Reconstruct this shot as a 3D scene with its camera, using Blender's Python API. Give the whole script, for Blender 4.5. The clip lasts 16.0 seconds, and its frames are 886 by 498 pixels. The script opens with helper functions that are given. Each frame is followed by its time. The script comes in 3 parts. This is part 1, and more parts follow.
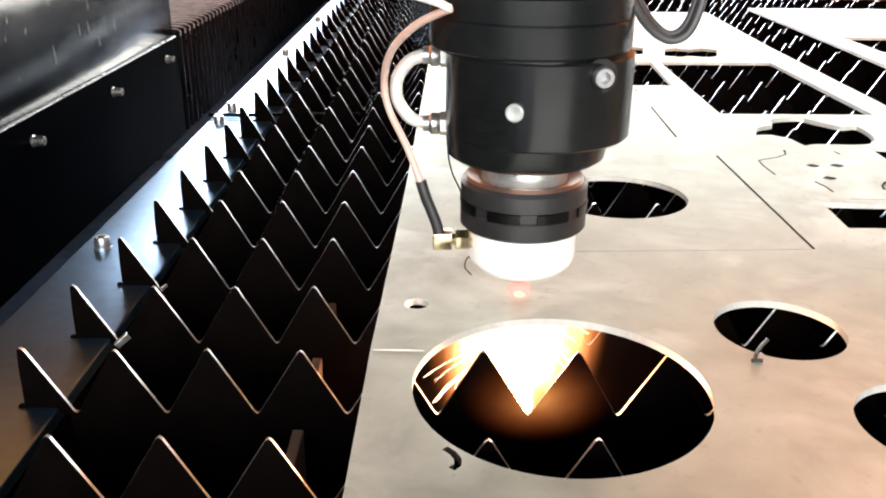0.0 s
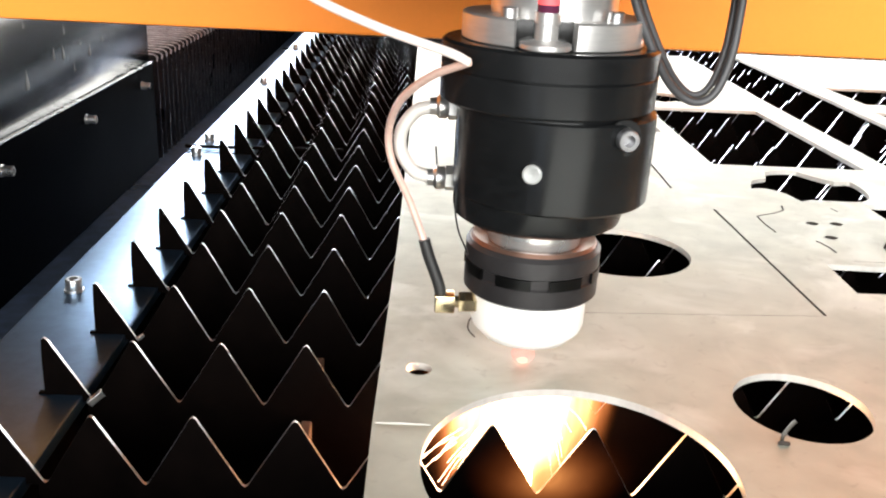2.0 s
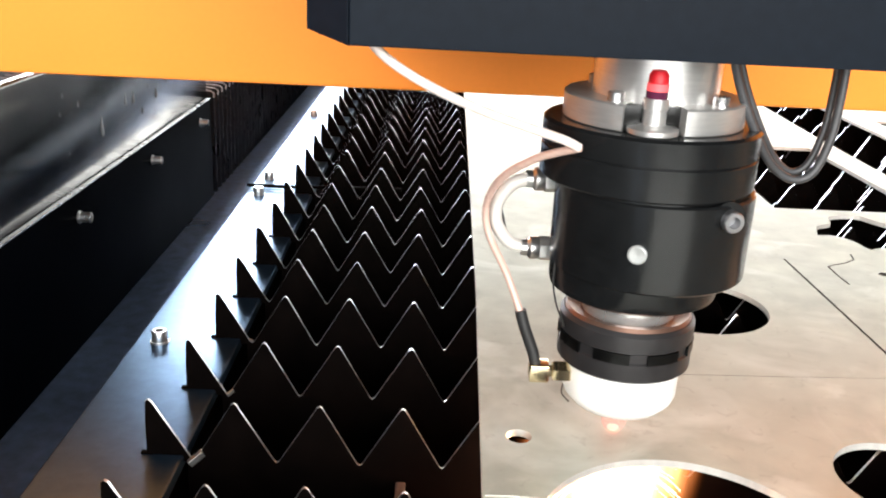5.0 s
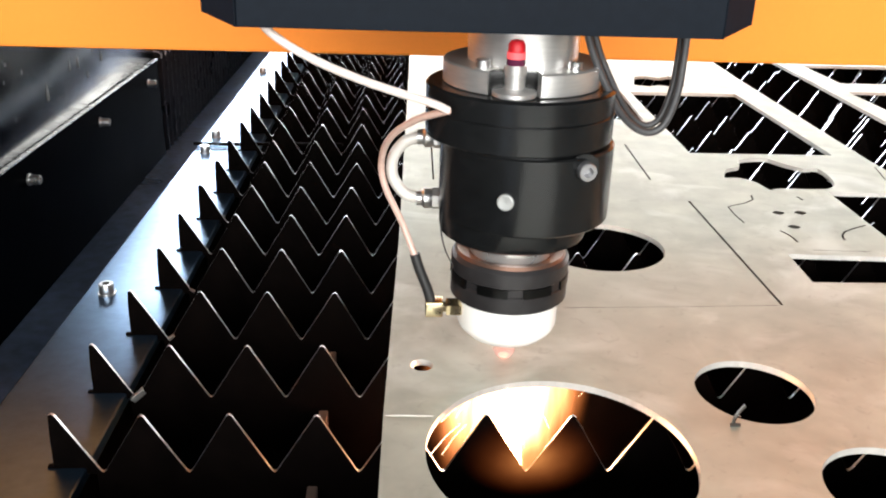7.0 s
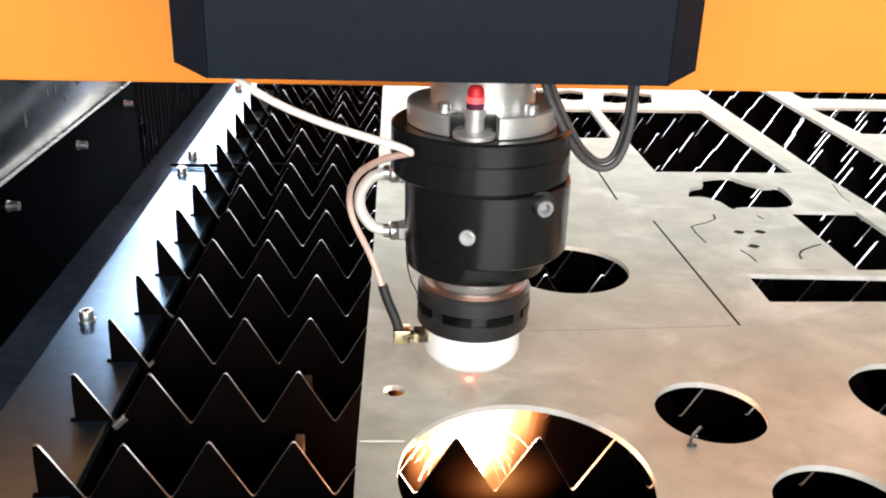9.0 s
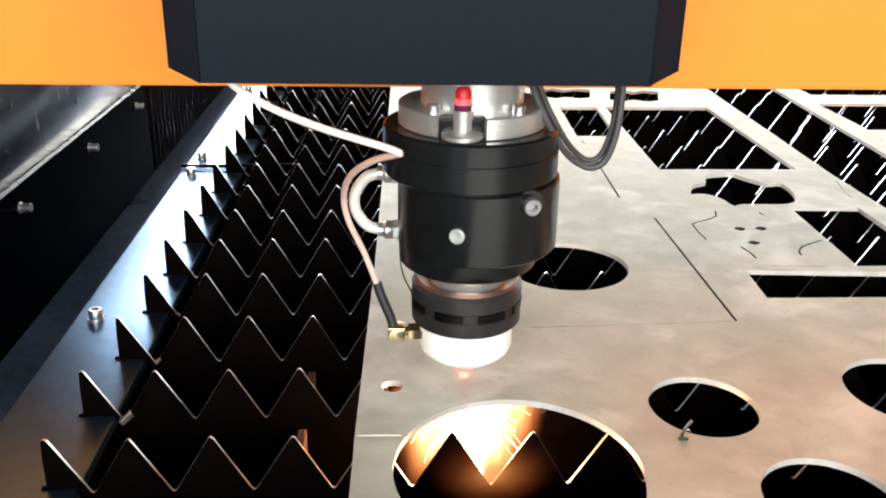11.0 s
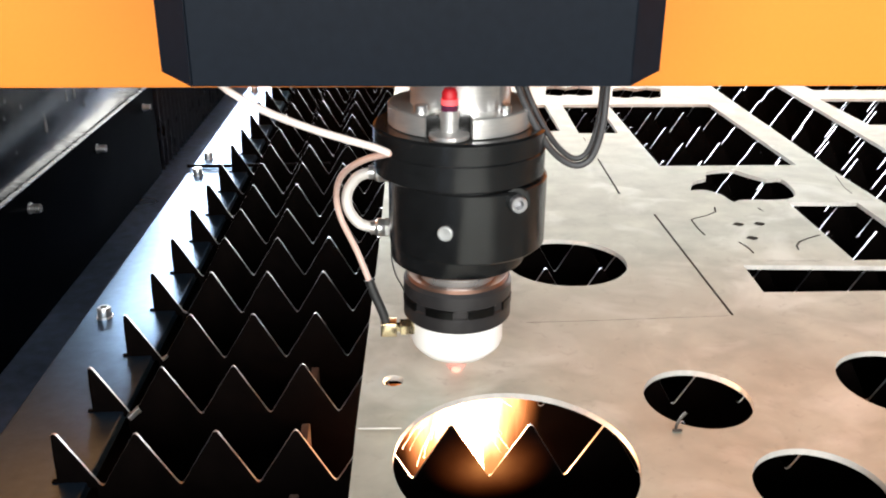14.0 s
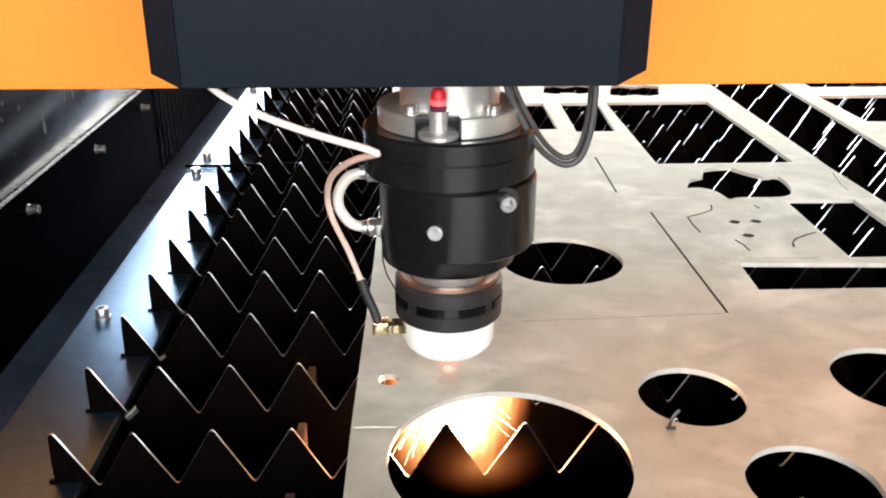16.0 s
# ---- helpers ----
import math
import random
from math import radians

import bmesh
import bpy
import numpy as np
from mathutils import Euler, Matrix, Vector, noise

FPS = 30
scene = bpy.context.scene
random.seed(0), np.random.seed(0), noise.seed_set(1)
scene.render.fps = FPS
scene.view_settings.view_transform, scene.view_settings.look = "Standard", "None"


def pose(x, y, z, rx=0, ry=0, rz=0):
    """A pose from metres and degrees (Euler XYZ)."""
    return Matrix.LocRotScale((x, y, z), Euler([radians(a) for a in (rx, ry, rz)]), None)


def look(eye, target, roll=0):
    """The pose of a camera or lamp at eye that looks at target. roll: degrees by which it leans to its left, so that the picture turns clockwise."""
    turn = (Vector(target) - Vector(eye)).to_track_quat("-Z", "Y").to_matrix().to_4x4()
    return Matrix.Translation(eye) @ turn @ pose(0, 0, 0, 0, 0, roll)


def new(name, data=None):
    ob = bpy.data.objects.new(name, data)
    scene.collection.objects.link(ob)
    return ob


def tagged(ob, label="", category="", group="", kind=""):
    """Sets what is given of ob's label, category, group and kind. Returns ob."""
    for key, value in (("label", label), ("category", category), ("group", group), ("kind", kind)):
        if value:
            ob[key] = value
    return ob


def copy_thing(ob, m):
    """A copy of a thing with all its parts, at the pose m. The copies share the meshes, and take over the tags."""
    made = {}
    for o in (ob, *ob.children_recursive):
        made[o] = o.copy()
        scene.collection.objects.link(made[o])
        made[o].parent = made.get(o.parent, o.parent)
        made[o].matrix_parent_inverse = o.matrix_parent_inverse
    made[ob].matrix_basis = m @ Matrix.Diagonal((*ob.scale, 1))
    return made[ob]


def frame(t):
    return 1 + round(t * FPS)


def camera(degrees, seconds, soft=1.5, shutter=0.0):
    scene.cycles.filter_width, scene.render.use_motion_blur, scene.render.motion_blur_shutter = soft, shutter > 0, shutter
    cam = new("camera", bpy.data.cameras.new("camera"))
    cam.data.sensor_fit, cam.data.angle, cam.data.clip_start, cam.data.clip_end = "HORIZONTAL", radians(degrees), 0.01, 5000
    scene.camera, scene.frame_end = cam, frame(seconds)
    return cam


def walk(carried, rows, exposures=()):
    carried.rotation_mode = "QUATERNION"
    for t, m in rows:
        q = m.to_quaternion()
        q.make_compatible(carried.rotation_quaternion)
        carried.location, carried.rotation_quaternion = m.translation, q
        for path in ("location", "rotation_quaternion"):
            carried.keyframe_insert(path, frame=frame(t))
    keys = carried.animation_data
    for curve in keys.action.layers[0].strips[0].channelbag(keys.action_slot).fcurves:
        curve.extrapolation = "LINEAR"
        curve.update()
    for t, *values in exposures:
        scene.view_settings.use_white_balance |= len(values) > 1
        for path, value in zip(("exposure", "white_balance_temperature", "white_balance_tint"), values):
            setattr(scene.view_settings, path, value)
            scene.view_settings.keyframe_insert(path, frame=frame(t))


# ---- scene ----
# ---- camera and its path ----
cam = camera(53.5, 16.0, soft=2.0, shutter=0.3)
PATH = [
    (0.0, 0.1358, -0.3500, 0.1348, -0.24, -22.15, 0.47),
    (0.5, 0.1352, -0.3451, 0.1349, -0.25, -21.72, 0.68),
    (1.0, 0.1312, -0.3390, 0.1330, -0.99, -21.00, 1.25),
    (1.5, 0.1268, -0.3331, 0.1378, -2.01, -21.16, 2.06),
    (2.0, 0.1211, -0.3283, 0.1382, -2.82, -20.32, 3.04),
    (2.5, 0.1148, -0.3252, 0.1407, -2.72, -19.30, 3.56),
    (3.0, 0.0961, -0.3253, 0.1442, -0.27, -18.20, 3.18),
    (5.3, 0.0940, -0.3262, 0.1560, -1.45, -19.68, 2.65),
    (5.5, 0.0980, -0.3270, 0.1540, -1.32, -19.88, 2.28),
    (6.0, 0.1060, -0.3336, 0.1580, -1.58, -21.45, 1.94),
    (6.5, 0.1130, -0.3473, 0.1617, -2.40, -22.26, 2.03),
    (7.0, 0.1185, -0.3600, 0.1694, -3.18, -22.72, 1.87),
    (7.5, 0.1172, -0.3677, 0.1766, -4.39, -22.84, 2.14),
    (8.0, 0.1182, -0.3713, 0.1798, -4.87, -22.51, 2.05),
    (8.5, 0.1197, -0.3711, 0.1830, -4.83, -22.39, 2.02),
    (9.0, 0.1208, -0.3696, 0.1842, -4.70, -22.38, 1.86),
    (11.5, 0.1294, -0.3788, 0.1879, -3.38, -22.59, 0.97),
    (12.0, 0.1298, -0.3807, 0.1886, -3.31, -22.64, 0.87),
    (12.5, 0.1304, -0.3821, 0.1893, -3.20, -22.67, 0.76),
    (13.0, 0.1315, -0.3832, 0.1900, -3.05, -22.72, 0.64),
    (13.5, 0.1313, -0.3833, 0.1901, -3.05, -22.74, 0.58),
    (14.0, 0.1320, -0.3837, 0.1899, -2.93, -22.70, 0.48),
    (14.5, 0.1321, -0.3838, 0.1901, -2.92, -22.74, 0.40),
    (15.0, 0.1326, -0.3840, 0.1905, -2.84, -22.79, 0.31),
    (15.5, 0.1331, -0.3841, 0.1905, -2.79, -22.80, 0.26),
    (16.0, 0.1350, -0.3850, 0.1910, -2.79, -22.83, 0.15),
]
walk(cam, [(t, pose(x, y, z, 90 + pitch, 0, yaw) @ pose(0, 0, 0, 0, 0, roll)) for t, x, y, z, yaw, pitch, roll in PATH],
     exposures=[(0.0, 0.24), (1.5, 0.22), (3.0, 0.26), (5.5, 0.26), (6.2, 0.13), (7.0, 0.05), (8.0, 0.0), (16.0, 0.02)])

# ---- light ----
world = bpy.data.worlds.new("workshop_air")
world.use_nodes = True
world.node_tree.nodes["Background"].inputs[0].default_value = (0.8, 0.9, 1.0, 1)
world.node_tree.nodes["Background"].inputs[1].default_value = 0.02
scene.world = world


def area_lamp(name, m, sx, sy, watts, colour):
    lamp = bpy.data.lights.new(name, "AREA")
    lamp.shape, lamp.size, lamp.size_y, lamp.energy, lamp.color = "RECTANGLE", sx, sy, watts, colour
    ob = new(name, lamp)
    ob.matrix_world = m
    return ob


# daylight in the far window, the high window behind the camera and a ceiling panel over the machine
area_lamp("window_daylight", look((1.8, 3.9, 0.45), (1.8, 0, 0.45)), 4.1, 1.0, 108, (1.0, 0.975, 0.91))
area_lamp("doorway_daylight", look((-1.35, 3.9, 1.0), (-1.35, 0, 1.0)), 1.9, 2.3, 235, (0.90, 0.95, 1.0))
area_lamp("side_window_daylight", look((4.95, 3.9, 1.2), (4.95, 0, 1.2)), 1.8, 2.0, 165, (0.93, 0.97, 1.0))
area_lamp("rear_window_daylight", look((0.2, -3.9, 1.1), (0.2, 0, 1.1)), 4.8, 1.8, 365, (0.98, 0.98, 0.96))
area_lamp("ceiling_panel_light", look((0.4, -0.9, 2.72), (0.4, -0.9, 0)), 1.2, 0.6, 10, (1.0, 0.98, 0.95))


# ---- materials ----
def material(name, base, rough=0.5, metal=0.0, spread=0.06, grain=40.0, stain=6.0, bump=0.1, rough_spread=0.12, island=0.0, coat=0.0, dark=None, stretch=(1, 1, 1), spec=0.5):
    m = bpy.data.materials.new(name)
    m.use_nodes = True
    nt = m.node_tree
    n, l = nt.nodes, nt.links
    bsdf = n["Principled BSDF"]
    tc = n.new("ShaderNodeTexCoord")
    mp = n.new("ShaderNodeMapping")
    mp.inputs["Scale"].default_value = stretch
    l.new(tc.outputs["Object"], mp.inputs["Vector"])
    fine = n.new("ShaderNodeTexNoise")
    fine.inputs["Scale"].default_value, fine.inputs["Detail"].default_value = grain, 6
    big = n.new("ShaderNodeTexNoise")
    big.inputs["Scale"].default_value, big.inputs["Detail"].default_value = stain, 4
    l.new(mp.outputs[0], fine.inputs["Vector"])
    l.new(tc.outputs["Object"], big.inputs["Vector"])
    mix = n.new("ShaderNodeMath")
    mix.operation = "ADD"
    l.new(fine.outputs[0], mix.inputs[0])
    l.new(big.outputs[0], mix.inputs[1])
    ramp = n.new("ShaderNodeMapRange")
    ramp.inputs[1].default_value, ramp.inputs[2].default_value = 0.45, 1.55
    l.new(mix.outputs[0], ramp.inputs[0])
    col = n.new("ShaderNodeMix")
    col.data_type = "RGBA"
    low = dark or tuple(max(0.0, c * (1 - spread * 2.5)) for c in base)
    high = base if dark else tuple(min(1.0, c * (1 + spread)) for c in base)
    col.inputs[6].default_value, col.inputs[7].default_value = (*low, 1), (*high, 1)
    l.new(ramp.outputs[0], col.inputs[0])
    l.new(col.outputs[2], bsdf.inputs["Base Color"])
    rr = n.new("ShaderNodeMapRange")
    rr.inputs[1].default_value, rr.inputs[2].default_value = 0.2, 0.8
    rr.inputs[3].default_value, rr.inputs[4].default_value = max(0.03, rough - rough_spread), min(1.0, rough + rough_spread)
    l.new(big.outputs[0], rr.inputs[0])
    l.new(rr.outputs[0], bsdf.inputs["Roughness"])
    bsdf.inputs["Metallic"].default_value = metal
    bsdf.inputs["Coat Weight"].default_value = coat
    bsdf.inputs["Specular IOR Level"].default_value = spec
    if bump:
        b = n.new("ShaderNodeBump")
        b.inputs["Strength"].default_value, b.inputs["Distance"].default_value = bump, 0.0006
        l.new(fine.outputs[0], b.inputs["Height"])
        l.new(b.outputs[0], bsdf.inputs["Normal"])
    return m


def smudges(m, scale, colour, amount, low, high):
    """Wiped or spattered patches of another tone over a material."""
    n, l = m.node_tree.nodes, m.node_tree.links
    bsdf = n["Principled BSDF"]
    under = bsdf.inputs["Base Color"].links[0].from_socket
    tc = n.new("ShaderNodeTexCoord")
    noise = n.new("ShaderNodeTexNoise")
    noise.inputs["Scale"].default_value, noise.inputs["Detail"].default_value, noise.inputs["Distortion"].default_value = scale, 5, 1.2
    l.new(tc.outputs["Object"], noise.inputs["Vector"])
    cut = n.new("ShaderNodeMapRange")
    cut.inputs[1].default_value, cut.inputs[2].default_value, cut.inputs[4].default_value = low, high, amount
    l.new(noise.outputs[0], cut.inputs[0])
    mix = n.new("ShaderNodeMix")
    mix.data_type = "RGBA"
    mix.inputs[7].default_value = (*colour, 1)
    l.new(cut.outputs[0], mix.inputs[0])
    l.new(under, mix.inputs[6])
    l.new(mix.outputs[2], bsdf.inputs["Base Color"])


def glowing(name, colour, strength):
    m = bpy.data.materials.new(name)
    m.use_nodes = True
    bsdf = m.node_tree.nodes["Principled BSDF"]
    bsdf.inputs["Base Color"].default_value = (*colour, 1)
    bsdf.inputs["Emission Color"].default_value = (*colour, 1)
    bsdf.inputs["Emission Strength"].default_value = strength
    return m


SHEET = material("satin_sheet_steel", (0.520, 0.535, 0.452), 0.37, 0.28, 0.18, 60, 26, 0.05, 0.09)
smudges(SHEET, 17, (0.76, 0.78, 0.72), 0.55, 0.53, 0.68)
smudges(SHEET, 7, (0.44, 0.44, 0.37), 0.45, 0.50, 0.66)
smudges(SHEET, 150, (0.30, 0.29, 0.25), 0.30, 0.62, 0.70)
SHEET_EDGE = material("cut_steel_edge", (0.72, 0.69, 0.64), 0.4, 0.35, 0.1, 500, 60, 0.3, stretch=(1, 1, 0.2))
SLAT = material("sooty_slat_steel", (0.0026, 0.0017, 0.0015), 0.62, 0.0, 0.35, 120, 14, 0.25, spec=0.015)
SLAT_EDGE = material("bare_slat_edge", (0.80, 0.81, 0.83), 0.31, 0.97, 0.15, 400, 60, 0.02, 0.04)
# dark copy of the slat edge; puts shade on its end and front rim
SLAT_EDGE_SHADED = material("shaded_slat_edge", (0.016, 0.014, 0.013), 0.55, 0.3, 0.3, 300, 60, 0.1)
# blue in the base colour mutes the orange beam's reflection on the rail
RAIL = material("blue_tinted_rail_steel", (0.115, 0.20, 0.32), 0.33, 0.95, 0.14, 180, 12, 0.05, 0.05)
# the ledge's blue reflected sheen is put into its base colour
SEAT = material("blue_sheen_ledge_steel", (0.38, 0.52, 0.85), 0.30, 0.9, 0.25, 120, 12, 0.03, 0.05)
BURR = material("burnt_burr_steel", (0.10, 0.09, 0.08), 0.4, 0.7)
BOLT = material("zinc_bolt", (0.6, 0.6, 0.6), 0.3, 0.95, 0.08, 300, 90, 0.05)
MATT_PANEL = material("matt_black_panel", (0.0006, 0.0009, 0.0018), 0.4, 0.0, 0.4, 90, 10, 0.02, 0.06, spec=0.001)
PANEL = material("black_enamel_panel", (0.0026, 0.0030, 0.0042), 0.15, 0.0, 0.4, 70, 16, 0.08, 0.09, spec=0.25)
smudges(PANEL, 9, (0.010, 0.012, 0.016), 0.8, 0.5, 0.7)
smudges(PANEL, 46, (0.030, 0.030, 0.032), 0.6, 0.62, 0.68)
CAP = material("blackened_screw", (0.34, 0.34, 0.35), 0.36, 0.9, 0.1, 300, 90, 0.05)
PANEL_LIP = material("bare_panel_lip", (0.5, 0.52, 0.55), 0.25, 0.9, 0.1, 200, 30, 0.05)
BEARER = material("scorched_bearer_steel", (0.16, 0.105, 0.085), 0.6, 0.2, 0.3, 90, 20, 0.2)
PIT = material("sooty_pit", (0.012, 0.009, 0.007), 0.8, 0.1, 0.3, 60, 8, 0.3)
BELLOWS = material("bellows_cloth", (0.009, 0.011, 0.016), 0.34, 0.0, 0.25, 150, 20, 0.1)
# one pleat edge in two tones: shaded on the side, lit on top
RIDGE_SHADED = material("worn_pleat_side_shaded", (0.016, 0.020, 0.030), 0.3, 0.3, 0.3, 200, 60, 0.1)
RIDGE_LIT = material("worn_pleat_crest_lit", (0.30, 0.31, 0.34), 0.4, 0.2, 0.3, 200, 60, 0.1)
SPATTER = material("dried_spatter", (0.060, 0.060, 0.064), 0.45, 0.0, 0.3, 300, 80, 0.2)
ORANGE = material("orange_powder_coat", (0.94, 0.272, 0.036), 0.5, 0.0, 0.025, 420, 3, 0.05, 0.04, spec=0.25)
COVER = material("slate_plastic_cover", (0.0070, 0.0105, 0.0165), 0.46, 0.0, 0.15, 260, 8, 0.06, 0.06, spec=0.07)
ANODISED = material("black_anodised_aluminium", (0.016, 0.017, 0.018), 0.24, 0.4, 0.25, 160, 20, 0.03, 0.06, stretch=(1, 1, 6))
KNURL = material("dull_black_ring", (0.028, 0.026, 0.027), 0.42, 0.2, 0.2, 220, 40, 0.15)
# black for solid blocks that stand in for shade in ring slots and clamp gap
SLOT = material("recess_shade_black", (0.002, 0.002, 0.002), 0.3, 0.0, spec=0.25)
STEEL = material("turned_steel", (0.80, 0.79, 0.77), 0.30, 0.82, 0.08, 150, 30, 0.05, 0.06, stretch=(1, 1, 8))
TARNISH = material("heat_tinted_steel", (0.26, 0.15, 0.11), 0.36, 0.8, 0.2, 140, 60, 0.1)
PLUG = material("pale_plug", (0.42, 0.43, 0.42), 0.4, 0.3, 0.15, 400, 200, 0.1)
CERAMIC = material("white_ceramic", (0.93, 0.91, 0.87), 0.35, 0.0, 0.02, 120, 20, 0.03)
COPPER = material("nozzle_copper", (0.80, 0.42, 0.28), 0.3, 0.9, 0.12, 200, 60, 0.1)
GOLD = material("gold_plating", (0.85, 0.71, 0.46), 0.22, 1.0, 0.08, 200, 60, 0.05)
SLEEVE = material("black_heat_shrink", (0.02, 0.02, 0.02), 0.5)
LEAD = material("pinkish_brown_cable", (0.70, 0.48, 0.40), 0.3, 0.0, 0.08, 300, 40, 0.03)
COAX = material("pinkish_clear_cable", (0.92, 0.78, 0.71), 0.35, 0.0, 0.06, 300, 40, 0.03)
HOSE = material("milky_air_hose", (0.70, 0.66, 0.61), 0.25, 0.0, 0.06, 200, 40, 0.02, coat=0.3)
CABLE = material("dark_grey_cable", (0.055, 0.055, 0.058), 0.42, 0.0, 0.1, 300, 30, 0.05)
WALL = material("workshop_plaster", (0.13, 0.13, 0.135), 0.85, 0.0, 0.05, 12, 1.5, 0.1)
CONCRETE = material("workshop_concrete", (0.26, 0.25, 0.24), 0.8, 0.0, 0.1, 14, 1.2, 0.2)
WHITE_HOT = glowing("white_hot_spark", (1.0, 0.52, 0.28), 110.0)
AMBER_HOT = glowing("amber_spark", (1.0, 0.60, 0.35), 11.0)
ARC = glowing("cutting_spot", (1.0, 0.45, 0.34), 1.1)
RED_LED = glowing("red_indicator", (0.48, 0.007, 0.014), 0.20)
LED_CORE = glowing("indicator_core", (0.9, 0.10, 0.11), 0.45)
LED_DARK = material("indicator_base", (0.10, 0.02, 0.05), 0.15)


# ---- building helpers ----
def finish(name, bm, mat, parent=None, label="", smooth=None):
    bmesh.ops.recalc_face_normals(bm, faces=bm.faces[:])
    me = bpy.data.meshes.new(name)
    bm.to_mesh(me)
    bm.free()
    for one in mat if isinstance(mat, (list, tuple)) else (mat,):
        me.materials.append(one)
    if smooth is not None:
        me.shade_smooth()
        me.set_sharp_from_angle(angle=radians(smooth))
    ob = new(name, me)
    if parent:
        ob.parent = parent
    if label:
        tagged(ob, label)
    return ob


def part(name, bm, mat, parent, label="", smooth=35):
    return finish(name, bm, mat, parent, label, smooth)


def add_box(bm, x0, x1, y0, y1, z0, z1, bevel=0.0, m=None):
    made = bmesh.ops.create_cube(bm, size=1.0, matrix=Matrix.Translation(((x0 + x1) / 2, (y0 + y1) / 2, (z0 + z1) / 2)) @ Matrix.Diagonal((x1 - x0, y1 - y0, z1 - z0, 1)))
    verts = made["verts"]
    if bevel:
        edges = list({e for v in verts for e in v.link_edges})
        out = bmesh.ops.bevel(bm, geom=edges, offset=bevel, segments=2, affect="EDGES", profile=0.6)
        verts = list({v for f in out["faces"] for v in f.verts} | {v for v in verts if v.is_valid})
    if m:
        bmesh.ops.transform(bm, matrix=m, verts=verts)
    return bm


def box(x0, x1, y0, y1, z0, z1, bevel=0.0):
    return add_box(bmesh.new(), x0, x1, y0, y1, z0, z1, bevel)


def lathe(profile, seg=64, m=None, bm=None, arc=None):
    """Turns (radius, height) pairs about z. arc: (from, to) in degrees for an open sector with closed ends."""
    bm = bm or bmesh.new()
    a0, a1 = (0, 360) if arc is None else arc
    full = arc is None
    count = seg if full else seg + 1
    rings = []
    for k in range(count):
        a = radians(a0 + (a1 - a0) * k / seg)
        ring = [bm.verts.new((max(r, 1e-5) * math.cos(a), max(r, 1e-5) * math.sin(a), z)) for r, z in profile]
        if m:
            for v in ring:
                v.co = m @ v.co
        rings.append(ring)
    for k in range(seg):
        a, b = rings[k], rings[(k + 1) % count]
        for i in range(len(profile) - 1):
            bm.faces.new((a[i], b[i], b[i + 1], a[i + 1]))
    if not full:
        bm.faces.new(rings[0])
        bm.faces.new(rings[-1])
    bmesh.ops.remove_doubles(bm, verts=bm.verts[:], dist=2e-6)
    return bm


def rod(r, z0, z1, ch=0.0005, inner=0.0):
    """A turned profile with small chamfers."""
    return [(inner, z0), (r - ch, z0), (r, z0 + ch), (r, z1 - ch), (r - ch, z1), (inner, z1)]


def smooth_line(points, steps=10):
    pts = [Vector(p) for p in points]
    pts = [2 * pts[0] - pts[1]] + pts + [2 * pts[-1] - pts[-2]]
    out = []
    for i in range(1, len(pts) - 2):
        a, b, c, d = pts[i - 1:i + 3]
        for k in range(steps):
            t = k / steps
            out.append(0.5 * (2 * b + (c - a) * t + (2 * a - 5 * b + 4 * c - d) * t * t + (3 * b - a - 3 * c + d) * t ** 3))
    out.append(pts[-2])
    return out


def sweep(points, r, seg=12, steps=10, bm=None):
    bm = bm or bmesh.new()
    line = smooth_line(points, steps)
    up = Vector((0.13, 0.31, 0.94))
    rings = []
    for i, p in enumerate(line):
        way = (line[min(i + 1, len(line) - 1)] - line[max(i - 1, 0)]).normalized()
        side = way.cross(up).normalized() if i == 0 else (side - way * side.dot(way)).normalized()
        top = way.cross(side)
        rings.append([bm.verts.new(p + r * (math.cos(2 * math.pi * k / seg) * side + math.sin(2 * math.pi * k / seg) * top)) for k in range(seg)])
    for a, b in zip(rings, rings[1:]):
        for k in range(seg):
            bm.faces.new((a[k], a[(k + 1) % seg], b[(k + 1) % seg], b[k]))
    bm.faces.new(rings[0])
    bm.faces.new(rings[-1])
    return bm


def plate_mesh(outline, holes, z0, z1):
    """A flat plate with openings through it; slot 1 holds the cut edges, slot 2 the burnt narrow kerfs."""
    bm = bmesh.new()
    burnt = set()
    for loop in (outline, *holes):
        vs = [bm.verts.new((x, y, z1)) for x, y in loop]
        area = abs(sum(a[0] * b[1] - b[0] * a[1] for a, b in zip(loop, loop[1:] + loop[:1]))) / 2
        if area < 4e-4 and len(loop) not in (24, 4):
            burnt.update(vs)
        for k in range(len(vs)):
            bm.edges.new((vs[k], vs[(k + 1) % len(vs)]))
    bmesh.ops.triangle_fill(bm, use_beauty=True, use_dissolve=False, edges=bm.edges[:], normal=(0, 0, 1))
    top = bm.faces[:]
    rim = [e for e in bm.edges if len(e.link_faces) == 1]
    low = {v: bm.verts.new((v.co.x, v.co.y, z0)) for v in bm.verts[:]}
    for f in top:
        bm.faces.new([low[v] for v in reversed(f.verts)])
    for e in rim:
        a, b = e.verts
        bm.faces.new((a, b, low[b], low[a])).material_index = 2 if a in burnt else 1
    return bm


def circle(cx, cy, rx, ry=None, n=72):
    ry = ry or rx
    return [(cx + rx * math.cos(2 * math.pi * k / n), cy + ry * math.sin(2 * math.pi * k / n)) for k in range(n)]


